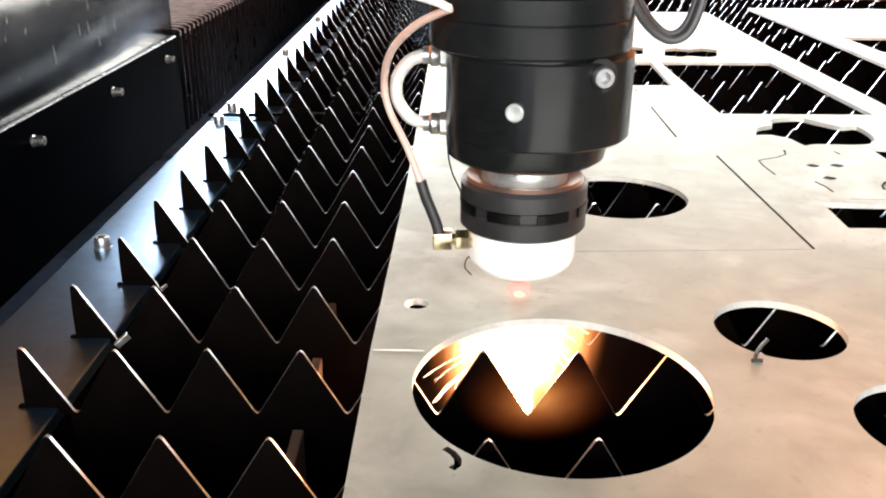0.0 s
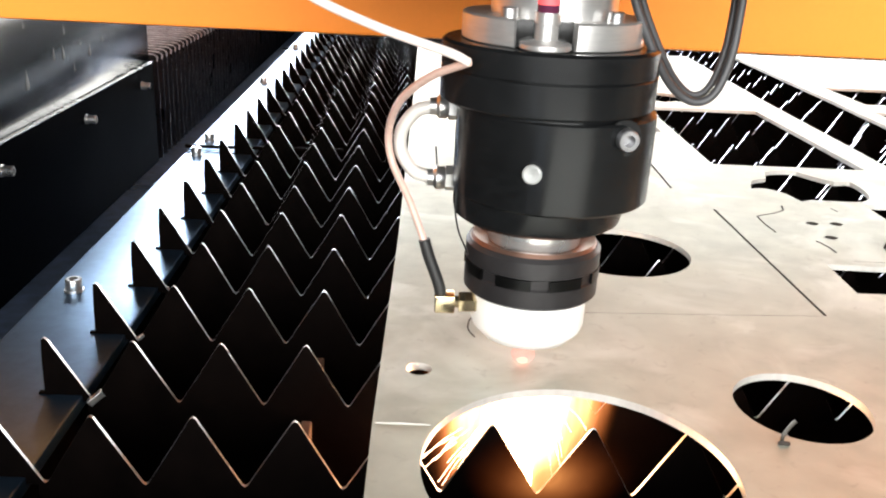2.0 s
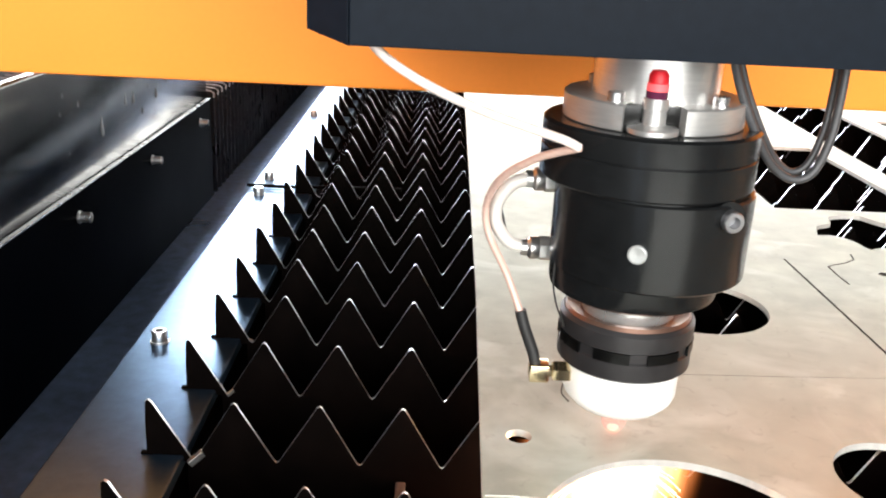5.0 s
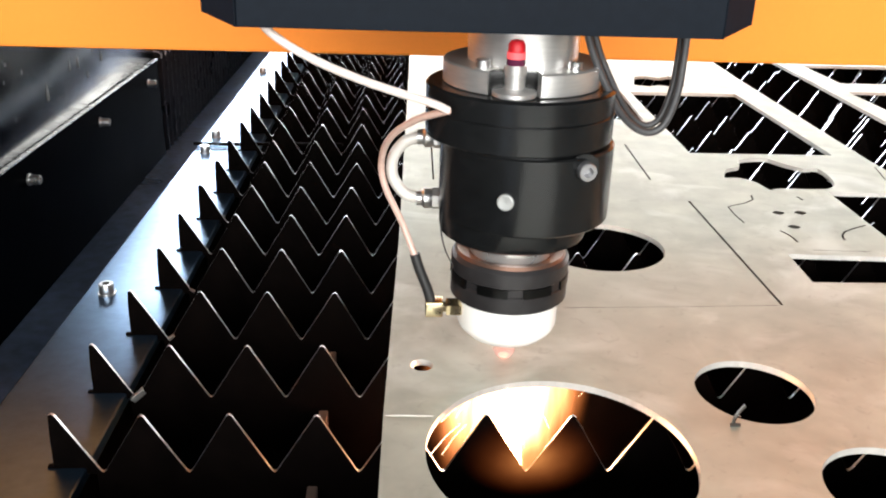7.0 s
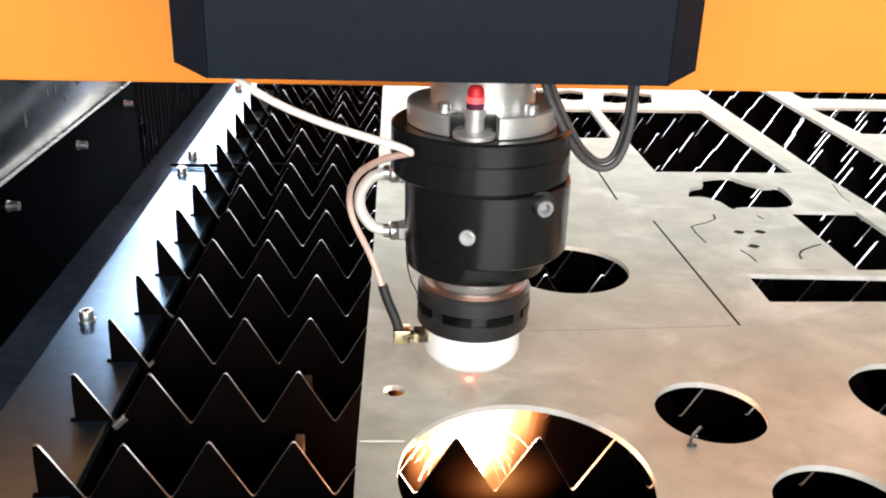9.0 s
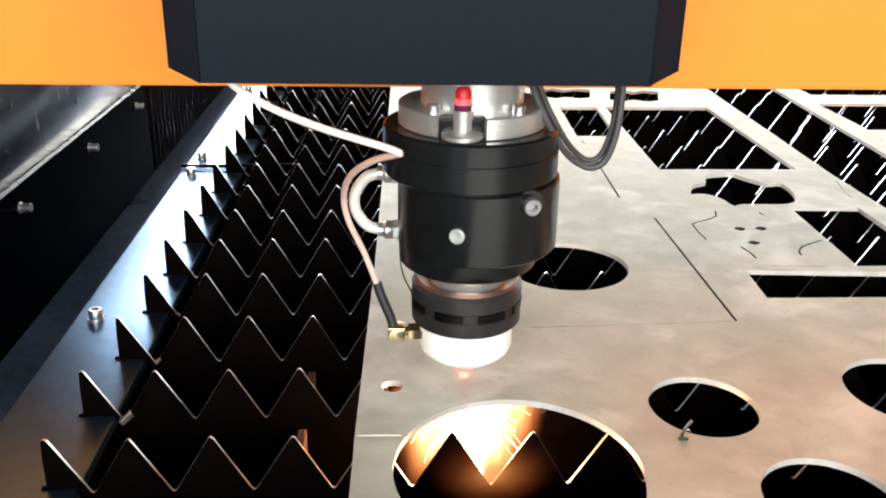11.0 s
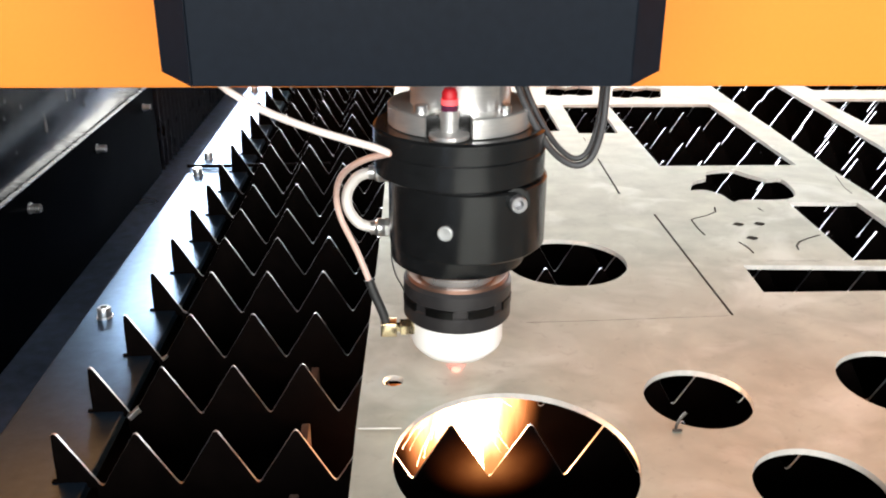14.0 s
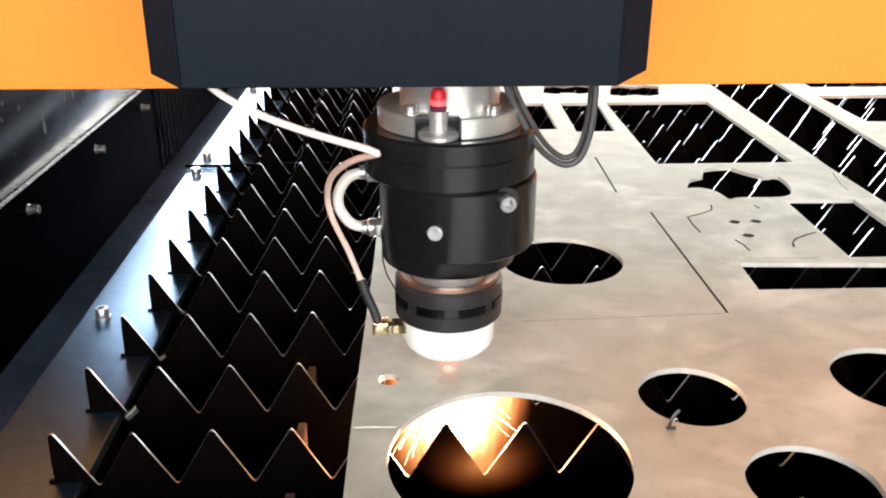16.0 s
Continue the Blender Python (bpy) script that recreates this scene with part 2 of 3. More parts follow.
def slit(points, w):
    """The closed outline of a narrow cut along a line."""
    left, right = [], []
    for i, p in enumerate(points):
        a, b = Vector(points[max(i - 1, 0)]), Vector(points[min(i + 1, len(points) - 1)])
        d = (b - a).normalized()
        s = Vector((-d.y, d.x)) * w / 2
        left.append((p[0] + s.x, p[1] + s.y))
        right.append((p[0] - s.x, p[1] - s.y))
    return left + right[::-1]


# ---- the hall ----
def wall_with_openings(name, y0, y1, openings):
    """A wall with rectangular openings (x0, x1, z0, z1), given from left to right."""
    bm = bmesh.new()
    x = -5.0
    for a, b, c, d in openings:
        add_box(bm, x, a, y0, y1, -0.9, 3.0)
        add_box(bm, a, b, y0, y1, -0.9, c)
        add_box(bm, a, b, y0, y1, d, 3.0)
        x = b
    add_box(bm, x, 6.0, y0, y1, -0.9, 3.0)
    return tagged(finish(name, bm, WALL), "plain grey plaster workshop wall", "wall", kind="structure")


wall_with_openings("wall_north", 4.0, 4.2, [(-2.3, -0.4, -0.15, 2.15), (-0.25, 3.85, -0.05, 0.95), (4.05, 5.85, 0.2, 2.2)])
wall_with_openings("wall_south", -4.2, -4.0, [(-2.2, 2.6, 0.2, 2.0)])
tagged(finish("wall_west", box(-5.2, -5.0, -4.2, 4.2, -0.9, 3.0), WALL), "plain pale plaster workshop wall", "wall", kind="structure")
tagged(finish("wall_east", box(6.0, 6.2, -4.2, 4.2, -0.9, 3.0), WALL), "plain pale plaster workshop wall", "wall", kind="structure")
tagged(finish("floor", box(-5.2, 6.2, -4.2, 4.2, -1.0, -0.9), CONCRETE), "grey concrete workshop floor", "floor", kind="structure")
tagged(finish("ceiling", box(-5.2, 6.2, -4.2, 4.2, 3.0, 3.1), WALL), "plain pale workshop ceiling", "ceiling", kind="structure")

# ---- the machine bed ----
SPACING, PITCH, TIP, VALLEY, REST, BED = 0.049, 0.03, -0.0027, -0.0268, -0.0275, -0.11
bed = bmesh.new()
add_box(bed, -0.30, 1.30, -0.75, 1.55, -0.90, -0.30)
tagged(finish("machine_bed", bed, PIT), "black sooty slag tray of the cutting bed", "machine bed", kind="structure")
tagged(finish("bed_wall_far", box(-0.28, 1.30, 1.50, 1.53, -0.2995, 0.02), PIT), "dark steel end wall of the bed", "bed wall", kind="structure")
tagged(finish("bed_wall_near", box(-0.28, 1.30, -0.74, -0.71, -0.2995, 0.0), PIT), "dark steel end wall of the bed", "bed wall", kind="structure")
tagged(finish("bed_wall_side", box(1.27, 1.30, -0.70, 1.49, -0.2995, 0.0), PIT), "dark steel side wall of the bed", "bed wall", kind="structure")


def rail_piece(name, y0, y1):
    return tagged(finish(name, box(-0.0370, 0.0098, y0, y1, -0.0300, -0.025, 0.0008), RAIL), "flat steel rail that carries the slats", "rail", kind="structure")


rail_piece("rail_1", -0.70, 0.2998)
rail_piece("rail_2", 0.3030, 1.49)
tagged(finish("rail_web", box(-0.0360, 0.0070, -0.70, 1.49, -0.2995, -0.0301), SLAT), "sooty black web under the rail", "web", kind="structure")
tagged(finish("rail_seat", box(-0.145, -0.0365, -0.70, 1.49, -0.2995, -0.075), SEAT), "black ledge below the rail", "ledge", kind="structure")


def build_bolt():
    thing = new("rail_bolt")
    part("head", lathe([(0.0, 0.0), (0.0034, 0.0), (0.0036, 0.0003), (0.0036, 0.0050), (0.0032, 0.0056), (0.0019, 0.0056), (0.0019, 0.0036), (0.0, 0.0036)], 24), BOLT, thing)
    part("washer", lathe([(0.0, -0.0002), (0.0044, -0.0002), (0.0044, 0.0006), (0.0, 0.0006)], 24), BOLT, thing)
    return tagged(thing, "zinc socket-head bolt in the rail", "bolt", "rail bolts")


first = build_bolt()
first.matrix_basis = pose(-0.0257, 0.0412, -0.0248)
for bx, by in ((-0.0275, 0.2865), (-0.0278, 0.3305), (-0.026, -0.215), (-0.0277, 0.585), (-0.0277, 0.845)):
    copy_thing(first, pose(bx, by, -0.0248))

tagged(finish("cross_rod", sweep([(-0.039, 0.3014, -0.0225), (-0.01, 0.3014, -0.0225), (0.02, 0.302, -0.0220), (0.075, 0.3025, -0.0215)], 0.0014, 8, 4), SLAT), "thin dark rod lying across the rail joint", "rod")


def slat_mesh(count, seed):
    """A saw-toothed slat; the narrow top edges take the bare steel."""
    rng = random.Random(seed)
    top = [(-0.0021, -0.0262), (-0.0019, -0.012), (-0.0014, TIP - 0.0007), (-0.0004, TIP)]
    for i in range(count):
        x = PITCH * i
        j = rng.uniform(-0.0005, 0.0005)
        dz = rng.uniform(-0.0006, 0.0)
        if i:
            top += [(x - 0.0009 + j, TIP - 0.0006 + dz), (x + j, TIP + dz)]
        top += [(x + 0.0009 + j, TIP - 0.0006 + dz), (x + 0.0138, VALLEY + 0.0006), (x + 0.0147, VALLEY), (x + 0.0156, VALLEY + 0.0006)]
    # the end of the slat rests on the rail; beyond it the slat reaches down into the bed
    top.insert(5, (0.0125, TIP - 0.0006 + (VALLEY + 0.0012 - TIP) * (0.0125 - 0.0009) / 0.0129))
    half = 0.0006
    bm = bmesh.new()
    # the edge that faces the operator is worn round
    front = [bm.verts.new((x, -half, z - 0.00008)) for x, z in top]
    crest = [bm.verts.new((x, -half + 0.00008, z)) for x, z in top]
    back = [bm.verts.new((x, half, z)) for x, z in top]
    # faces in strips, so that no polygon is strongly concave
    deep = [REST if x < 0.0125 else BED for x, z in top]
    for k in range(len(top) - 1):
        xa, xb, low = top[k][0], top[k + 1][0], deep[k]
        fa, fb, ba, bb = (bm.verts.new(p) for p in ((xa, -half, low), (xb, -half, low), (xa, half, low), (xb, half, low)))
        bm.faces.new((front[k], front[k + 1], fb, fa))
        bm.faces.new((back[k + 1], back[k], ba, bb))
        bm.faces.new((fa, fb, bb, ba))
        for a, b in ((front, crest), (crest, back)):
            f = bm.faces.new((a[k], b[k], b[k + 1], a[k + 1]))
            f.material_index = 2 if a is front or k < 2 else 1
    bmesh.ops.remove_doubles(bm, verts=bm.verts[:], dist=1e-6)
    return bm


# slats sit a little off one another in their seats
SHIFT = {-3: -0.0004, -2: 0.0008, -1: -0.0012, 0: 0.0, 1: 0.0004, 2: -0.0005, 4: 0.0005, 5: -0.0003}
for k in range(-7, 29):
    ob = finish("support_slat", slat_mesh(41, 100 + k), (SLAT, SLAT_EDGE, SLAT_EDGE_SHADED))
    ob.matrix_basis = pose(SHIFT.get(k, 0.0), SPACING * k - 0.001, 0)
    tagged(ob, "sooty black saw-toothed steel support slat with bright edges", "slat", "support slats of the bed")
    # the foot that hooks over the rail
    part("foot", box(-0.0042, 0.0006, -0.0010, 0.0010, -0.0250, -0.0240, 0.0003), SLAT, ob, "small black foot on the rail")
for sx in (0.25, 0.75, 1.22):
    tagged(finish("slat_bearer", box(sx, sx + 0.02, -0.70, 1.49, -0.2995, BED), PIT), "dark bearer bar under the slats", "bearer", kind="structure")

tagged(finish("bearer_plate", box(0.0868, 0.0905, -0.70, 1.49, -0.2995, -0.0330, 0.0006), BEARER), "scorched steel bearer plate that crosses under the slats", "bearer", kind="structure")

for cx, cy, size, tilt, turn in ((0.0148, -0.0515, 1.0, -38, 20), (0.0163, -0.0030, 0.55, -30, 35), (0.0150, 0.0465, 0.4, 25, -20)):
    chip = bmesh.new()
    add_box(chip, -0.0032, 0.0032, -0.0012, 0.0012, -0.0013, 0.0013, 0.0004, pose(0, 0, 0, 0, tilt, turn))
    bmesh.ops.scale(chip, vec=(size, size, size), verts=chip.verts[:])
    ob = finish("metal_chip", chip, BOLT)
    ob.matrix_basis = pose(cx, cy, VALLEY + 0.0016)
    tagged(ob, "small bright steel chip caught on a slat", "metal chip", "metal chips")

# ---- side guard and bellows ----
guard = new("side_guard")
part("lower_panel", box(-0.112, -0.100, -0.70, 0.4480, -0.0749, 0.0130, 0.0010), MATT_PANEL, guard, "black enamelled panel")
part("lip", box(-0.1028, -0.0994, -0.70, 0.4475, 0.0131, 0.0140, 0.0003), PANEL_LIP, guard, "bright worn top lip")
part("upper_panel", box(-0.1110, -0.1030, -0.70, 0.4470, 0.0133, 0.0820, 0.0010), PANEL, guard, "glossy black splash panel with spatter")
for sy in (-0.2540, -0.1215, 0.0110, 0.1450, 0.2790, 0.4110):
    m = pose(-0.0999, sy, -0.0008) @ pose(0, 0, 0, 0, 90, 0)
    part("screw", lathe([(0.0, -0.0005), (0.0036, -0.0005), (0.0036, 0.0008), (0.0028, 0.0010), (0.0028, 0.0064), (0.0025, 0.0068), (0.0015, 0.0068), (0.0015, 0.0050), (0.0, 0.0050)], 24, m), BOLT, guard, "zinc socket-head screw")
for sy, sz, tall in ((0.1984, 0.0397, 0.0066), (0.2418, 0.0485, 0.0045), (0.2575, 0.0475, 0.0052), (0.2619, 0.0617, 0.0036), (0.3336, 0.0475, 0.0030), (0.2744, 0.0356, 0.0032),
                     (0.3064, 0.0424, 0.0044), (0.1652, 0.0591, 0.0023), (0.1449, 0.0673, 0.0019), (0.1478, 0.0348, 0.0016), (0.1398, 0.0579, 0.0017), (0.2014, 0.0705, 0.0022), (0.2888, 0.0498, 0.0023)):
    # a drop that ran down and dried, blunt below and drawn out above
    drop = lathe([(0.0, -1.0), (0.45, -0.86), (0.62, -0.55), (0.50, -0.1), (0.26, 0.45), (0.0, 1.0)], 14, pose(-0.1030, sy, sz) @ Matrix.Diagonal((tall * 0.12, tall * 0.62, tall, 1)))
    part("spatter", drop, SPATTER, guard, "dried grey splash")
tagged(guard, "glossy black steel side guard with zinc screws and a bright lip", "guard panel")


def bellows():
    thing = new("bellows_cover")
    folds, y0, step = 66, 0.452, 0.0155
    for k in range(folds):
        ya, yb, yc = y0 + k * step, y0 + (k + 0.5) * step, y0 + (k + 1) * step
        bm = bmesh.new()
        ring = []
        for y, d in ((ya, 0.009), (yb, 0.0), (yc, 0.009)):
            ring.append([bm.verts.new(p) for p in ((-0.100 - d, y, -0.0749), (-0.100 - d, y, 0.018 - d), (-0.30, y, 0.018 - d))])
        for a, b in zip(ring, ring[1:]):
            for i in range(2):
                bm.faces.new((a[i], a[i + 1], b[i + 1], b[i]))
        bmesh.ops.solidify(bm, geom=bm.faces[:], thickness=0.0012)
        fold = part("fold", bm, BELLOWS, thing, smooth=None)
        part("side_ridge", sweep([(-0.0997, yb, -0.0740), (-0.0997, yb, 0.0000), (-0.0999, yb, 0.0120)], 0.0006, 6, 3), RIDGE_SHADED, fold)
        part("top_ridge", sweep([(-0.0999, yb, 0.0120), (-0.1005, yb, 0.0165), (-0.1150, yb, 0.0184), (-0.2000, yb, 0.0184), (-0.2980, yb, 0.0184)], 0.0009, 6, 3), RIDGE_LIT, fold, "worn pleat edge in its pale lit tone")
    return tagged(thing, "dark pleated bellows over the machine's guide rail", "bellows")


bellows()

# ---- the sheet being cut ----
def rect(x0, x1, y0, y1):
    return [(x0, y0), (x1, y0), (x1, y1), (x0, y1)]


def blob(points, steps=5):
    line = smooth_line([(x, y, 0) for x, y in points + points[:1]], steps)
    return [(p.x, p.y) for p in line[:-1]]


openings = [
    circle(0.1718, -0.1254, 0.0438, 0.0442, 96),
    circle(0.2498, -0.0875, 0.0213, 0.0216),
    circle(0.2743, -0.1452, 0.0227),
    circle(0.3390, -0.0785, 0.0260),
    circle(0.2210, 0.0503, 0.0330, 0.0316),
    circle(0.1280, -0.0700, 0.0043, None, 24),
    [(0.3142, 0.0085), (0.4250, 0.0080), (0.4250, 0.0370), (0.3162, 0.0425)],
    [(0.3205, 0.2215), (0.4222, 0.2215), (0.4205, 0.4130), (0.3245, 0.4130)],
    [(0.2785, 0.3120), (0.3110, 0.3120), (0.3165, 0.4120), (0.2820, 0.4120)],
    [(0.2300, 0.3200), (0.2645, 0.3200), (0.2660, 0.4120), (0.2340, 0.4120)],
    [(0.2730, 0.4540), (0.2850, 0.4480), (0.2960, 0.4540), (0.3080, 0.4480), (0.3190, 0.4520), (0.3260, 0.4860), (0.3130, 0.4930), (0.2990, 0.4850), (0.2880, 0.4930), (0.2790, 0.4880)],
    [(0.3360, 0.4440), (0.3480, 0.4380), (0.3600, 0.4440), (0.3710, 0.4370), (0.3830, 0.4420), (0.3930, 0.4780), (0.3800, 0.4860), (0.3690, 0.4780), (0.3560, 0.4860), (0.3450, 0.4810)],
    blob([(0.3262, 0.1665), (0.3335, 0.1850), (0.3450, 0.1925), (0.3500, 0.2070), (0.3690, 0.2120), (0.3760, 0.2030), (0.3870, 0.1890), (0.3975, 0.1900), (0.3960, 0.1640), (0.3846, 0.1475), (0.3544, 0.1470), (0.3470, 0.1435), (0.3438, 0.1580), (0.3357, 0.1671)], 3),
    [(0.3800, 0.0470), (0.4270, 0.0475), (0.4275, 0.1400), (0.3823, 0.1412)],
    blob([(0.3318, 0.1030), (0.3354, 0.1062), (0.3392, 0.1034), (0.3356, 0.1000)], 3),
    blob([(0.3448, 0.1036), (0.3485, 0.1068), (0.3524, 0.1038), (0.3487, 0.1004)], 3),
    blob([(0.3318, 0.0810), (0.3354, 0.0840), (0.3394, 0.0812), (0.3356, 0.0780)], 3),
    slit([(0.2892, 0.1214), (0.2893, 0.05), (0.2894, -0.0162)], 0.0013),
    slit([(0.2791, 0.2404), (0.2778, 0.2000), (0.2765, 0.1606)], 0.0013),
    slit([(0.1900, -0.0205), (0.2400, -0.0188), (0.2878, -0.0165)], 0.00022),
    slit([(0.2795, 0.3000), (0.2800, 0.2890)], 0.0013),
    slit([(0.1408, 0.2380), (0.1404, 0.1950), (0.1398, 0.1545)], 0.0011),
    slit([(0.3312, 0.1334), (0.3290, 0.1250), (0.3217, 0.1188), (0.3140, 0.1150), (0.3095, 0.1120), (0.3088, 0.1000), (0.3095, 0.0862)], 0.0010),
    slit([(0.3586, 0.1318), (0.3592, 0.1285), (0.3598, 0.1255)], 0.0009),
    slit([(0.3256, 0.0750), (0.3279, 0.0673), (0.3282, 0.0586)], 0.0012),
    slit([(0.3775, 0.0845), (0.3690, 0.0800), (0.3610, 0.0745), (0.3570, 0.0690), (0.3553, 0.0623)], 0.0012),
    slit([(0.3316, 0.0478), (0.3460, 0.0474), (0.3608, 0.0469)], 0.0003),
    slit([(0.1375, -0.1568), (0.1396, -0.1590), (0.1408, -0.1615), (0.1408, -0.1640), (0.1392, -0.1658)], 0.0020),
    slit([(0.4395, 0.1960), (0.4330, 0.1700), (0.4325, 0.1580)], 0.0007),
]
sheet_outline = [(0.1075, -0.52), (0.4700, -0.52), (0.4450, 0.1300), (0.4430, 0.2100), (0.4480, 0.4870), (0.4600, 0.7530), (0.1310, 0.7530), (0.1270, 0.4836), (0.1190, 0.0600), (0.1141, -0.1039)]
sheet = new("cut_sheet")
part("plate", plate_mesh(sheet_outline, openings, -0.0026, 0.0), (SHEET, SHEET_EDGE, BURR), sheet, smooth=None)


def sliver(points, r, parent, label):
    return part("burr", sweep(points, r, 6, 4), BURR, parent, label)


sliver([(0.2350, -0.1085, -0.001), (0.2345, -0.1090, 0.002), (0.2362, -0.1085, 0.0050), (0.2380, -0.1080, 0.0068)], 0.0006, sheet, "curled steel burr")
sliver([(0.2330, -0.1100, 0.0004), (0.2345, -0.1106, 0.0008), (0.2362, -0.1101, 0.0004)], 0.0007, sheet, "curled steel burr")
sliver([(0.1480, -0.0460, 0.0005), (0.1455, -0.0445, 0.0030), (0.1462, -0.0420, 0.0056), (0.1480, -0.0410, 0.0060)], 0.0003, sheet, "hair-thin steel burr")
part("raised_edge", sweep([(0.1150, -0.1041, 0.0), (0.1220, -0.1043, 0.0002), (0.1312, -0.1045, 0.0)], 0.00032, 6, 4), SHEET_EDGE, sheet, "bright raised cut edge")
tagged(sheet, "satin steel sheet with round and square cut-outs lying on the slats", "sheet metal")

second = new("offcut_sheet")
part("plate", plate_mesh([(0.5080, -0.30), (1.15, -0.30), (1.15, 0.80), (0.5260, 0.80), (0.5185, 0.4826), (0.5090, 0.2400)],
                         [rect(0.5340, 0.6500, 0.3345, 0.4320), rect(0.6700, 0.9000, 0.3345, 0.4320), rect(0.5400, 0.6500, 0.05, 0.29), rect(0.545, 0.66, 0.4700, 0.5600), rect(0.70, 0.92, 0.05, 0.29)], -0.0026, 0.0),
     (SHEET, SHEET_EDGE), second, smooth=30)
tagged(second, "bare steel sheet remnant with rectangular cut-outs on the slats", "sheet metal")

# ---- gantry beam ----
beam = new("gantry_beam")
part("face", box(-1.40, 1.90, 0.0810, 0.2490, 0.0884, 0.42, 0.0025), ORANGE, beam, "orange powder-coated box beam")
for bx in (-1.35, 1.80):
    part("end_leg", box(bx, bx + 0.10, 0.10, 0.23, -0.90, 0.0884, 0.003), ORANGE, beam)
tagged(beam, "orange powder-coated steel gantry beam over the bed", "gantry beam")

# ---- cutting head ----
head = new("laser_cutting_head")
E_OFF = 0.0033
part("nozzle", lathe([(0.0, 0.0058), (0.0020, 0.0058), (0.0046, 0.0074), (0.0088, 0.0094), (0.0096, 0.0114), (0.0, 0.0114)], 40), COPPER, head, "small copper cutting nozzle")
part("ceramic_body", lathe([(0.0, 0.0110), (0.0120, 0.0110), (0.0150, 0.0122), (0.0179, 0.0152), (0.0188, 0.0175), (0.0188, 0.0290), (0.0, 0.0290)], 72), CERAMIC, head, "glowing white ceramic nozzle holder")
nut = part("locking_ring", lathe([(0.0150, 0.0283), (0.0208, 0.0283), (0.0216, 0.0291), (0.0216, 0.0348), (0.0210, 0.0353), (0.0210, 0.0381), (0.0216, 0.0386), (0.0216, 0.0438), (0.0206, 0.0451), (0.0165, 0.0451), (0.0150, 0.0438)], 96), KNURL, head, "dull black slotted locking ring")
for k in range(8):
    a = 22.5 + 45 * k + 90
    bm = lathe([(0.0195, 0.0349), (0.0219, 0.0349), (0.0219, 0.0383), (0.0195, 0.0383)], 8, None, None, (a - 15, a + 15))
    part("slot", bm, SLOT, nut)
part("ring_shoulder", lathe([(0.0140, 0.0433), (0.0204, 0.0449), (0.0196, 0.0463), (0.0152, 0.0449), (0.0140, 0.0449)], 72), TARNISH, head, "heat-tinted inner shoulder")
part("neck", lathe(rod(0.0148, 0.0415, 0.0545), 64), STEEL, head, "bright turned steel neck")
part("collar", lathe([(0.0, 0.0528), (0.0245, 0.0528), (0.0262, 0.0540), (0.0266, 0.0560), (0.0266, 0.0640), (0.0, 0.0640)], 96), ANODISED, head, "black anodised collar")
part("body", lathe([(0.0, 0.0612), (0.0296, 0.0612), (0.0303, 0.0619), (0.0303, 0.0876), (0.0297, 0.0882), (0.0, 0.0882)], 128, pose(E_OFF, 0, 0)), ANODISED, head, "black anodised sensor body")
part("upper_body", lathe([(0.0, 0.0880), (0.0288, 0.0880), (0.0288, 0.0894), (0.0318, 0.0894), (0.0324, 0.0900), (0.0324, 0.0988), (0.0320, 0.0992), (0.0324, 0.0996), (0.0324, 0.1064), (0.0314, 0.1072), (0.0, 0.1072)], 128), ANODISED, head, "black anodised upper body")
part("flange", lathe([(0.0160, 0.1073), (0.0264, 0.1073), (0.0268, 0.1077), (0.0268, 0.1144), (0.0262, 0.1149), (0.0160, 0.1149)], 80, None, None, (-84, 239)), STEEL, head, "bright steel clamp flange with a gap")
for k, a in enumerate((-48, 48, 132, 228)):
    bm = lathe(rod(0.0024, 0.1147, 0.1176, 0.0003), 20, pose(0.0222 * math.cos(radians(a)), 0.0222 * math.sin(radians(a)), 0))
    part("flange_screw", bm, BOLT, head, "steel socket screw")
part("shaft", lathe(rod(0.0186, 0.1073, 0.1400), 72), STEEL, head, "bright steel shaft")
# black block added where the clamp gap lies in shade
part("clamp_gap_shade", box(-0.0142, 0.0040, -0.0220, -0.0188, 0.1074, 0.1147, 0.0003), SLOT, head, "black block for the shade in the clamp gap")
post = part("indicator_post", lathe([(0.0, 0.1073), (0.0068, 0.1073), (0.0072, 0.1077), (0.0072, 0.1089), (0.0066, 0.1093), (0.0046, 0.1095), (0.0033, 0.1100), (0.0033, 0.1140), (0.0036, 0.1143), (0.0036, 0.1172), (0.0, 0.1172)], 32, pose(-0.0052, -0.0232, 0)), STEEL, head, "steel indicator post")
m = pose(-0.0052, -0.0232, 0)
part("indicator_base", lathe([(0.0, 0.1172), (0.0030, 0.1172), (0.0030, 0.1192), (0.0, 0.1192)], 32, m), LED_DARK, post, "dark clear indicator base")
part("indicator_core", lathe([(0.0, 0.1192), (0.0030, 0.1192), (0.0030, 0.1212), (0.0, 0.1212)], 32, m), LED_CORE, post, "bright pink indicator core")
part("indicator_cap", lathe([(0.0, 0.1212), (0.0027, 0.1212), (0.0027, 0.1234), (0.0019, 0.1247), (0.0, 0.1250)], 32, m), RED_LED, post, "lit red indicator cap")
# front set screw and the socket screw on its seat
m = pose(-0.0065, -0.0290, 0.0738, 0, 0, 0) @ pose(0, 0, 0, 90, 0, -18)
part("set_screw", lathe([(0.0, 0.0), (0.0028, 0.0), (0.0028, 0.0010), (0.0023, 0.0013), (0.0, 0.0011)], 28, m), PLUG, head, "pale grey plug screw")
m = pose(0.0188, -0.0245, 0.0842) @ pose(0, 0, 0, 90, 0, 10)
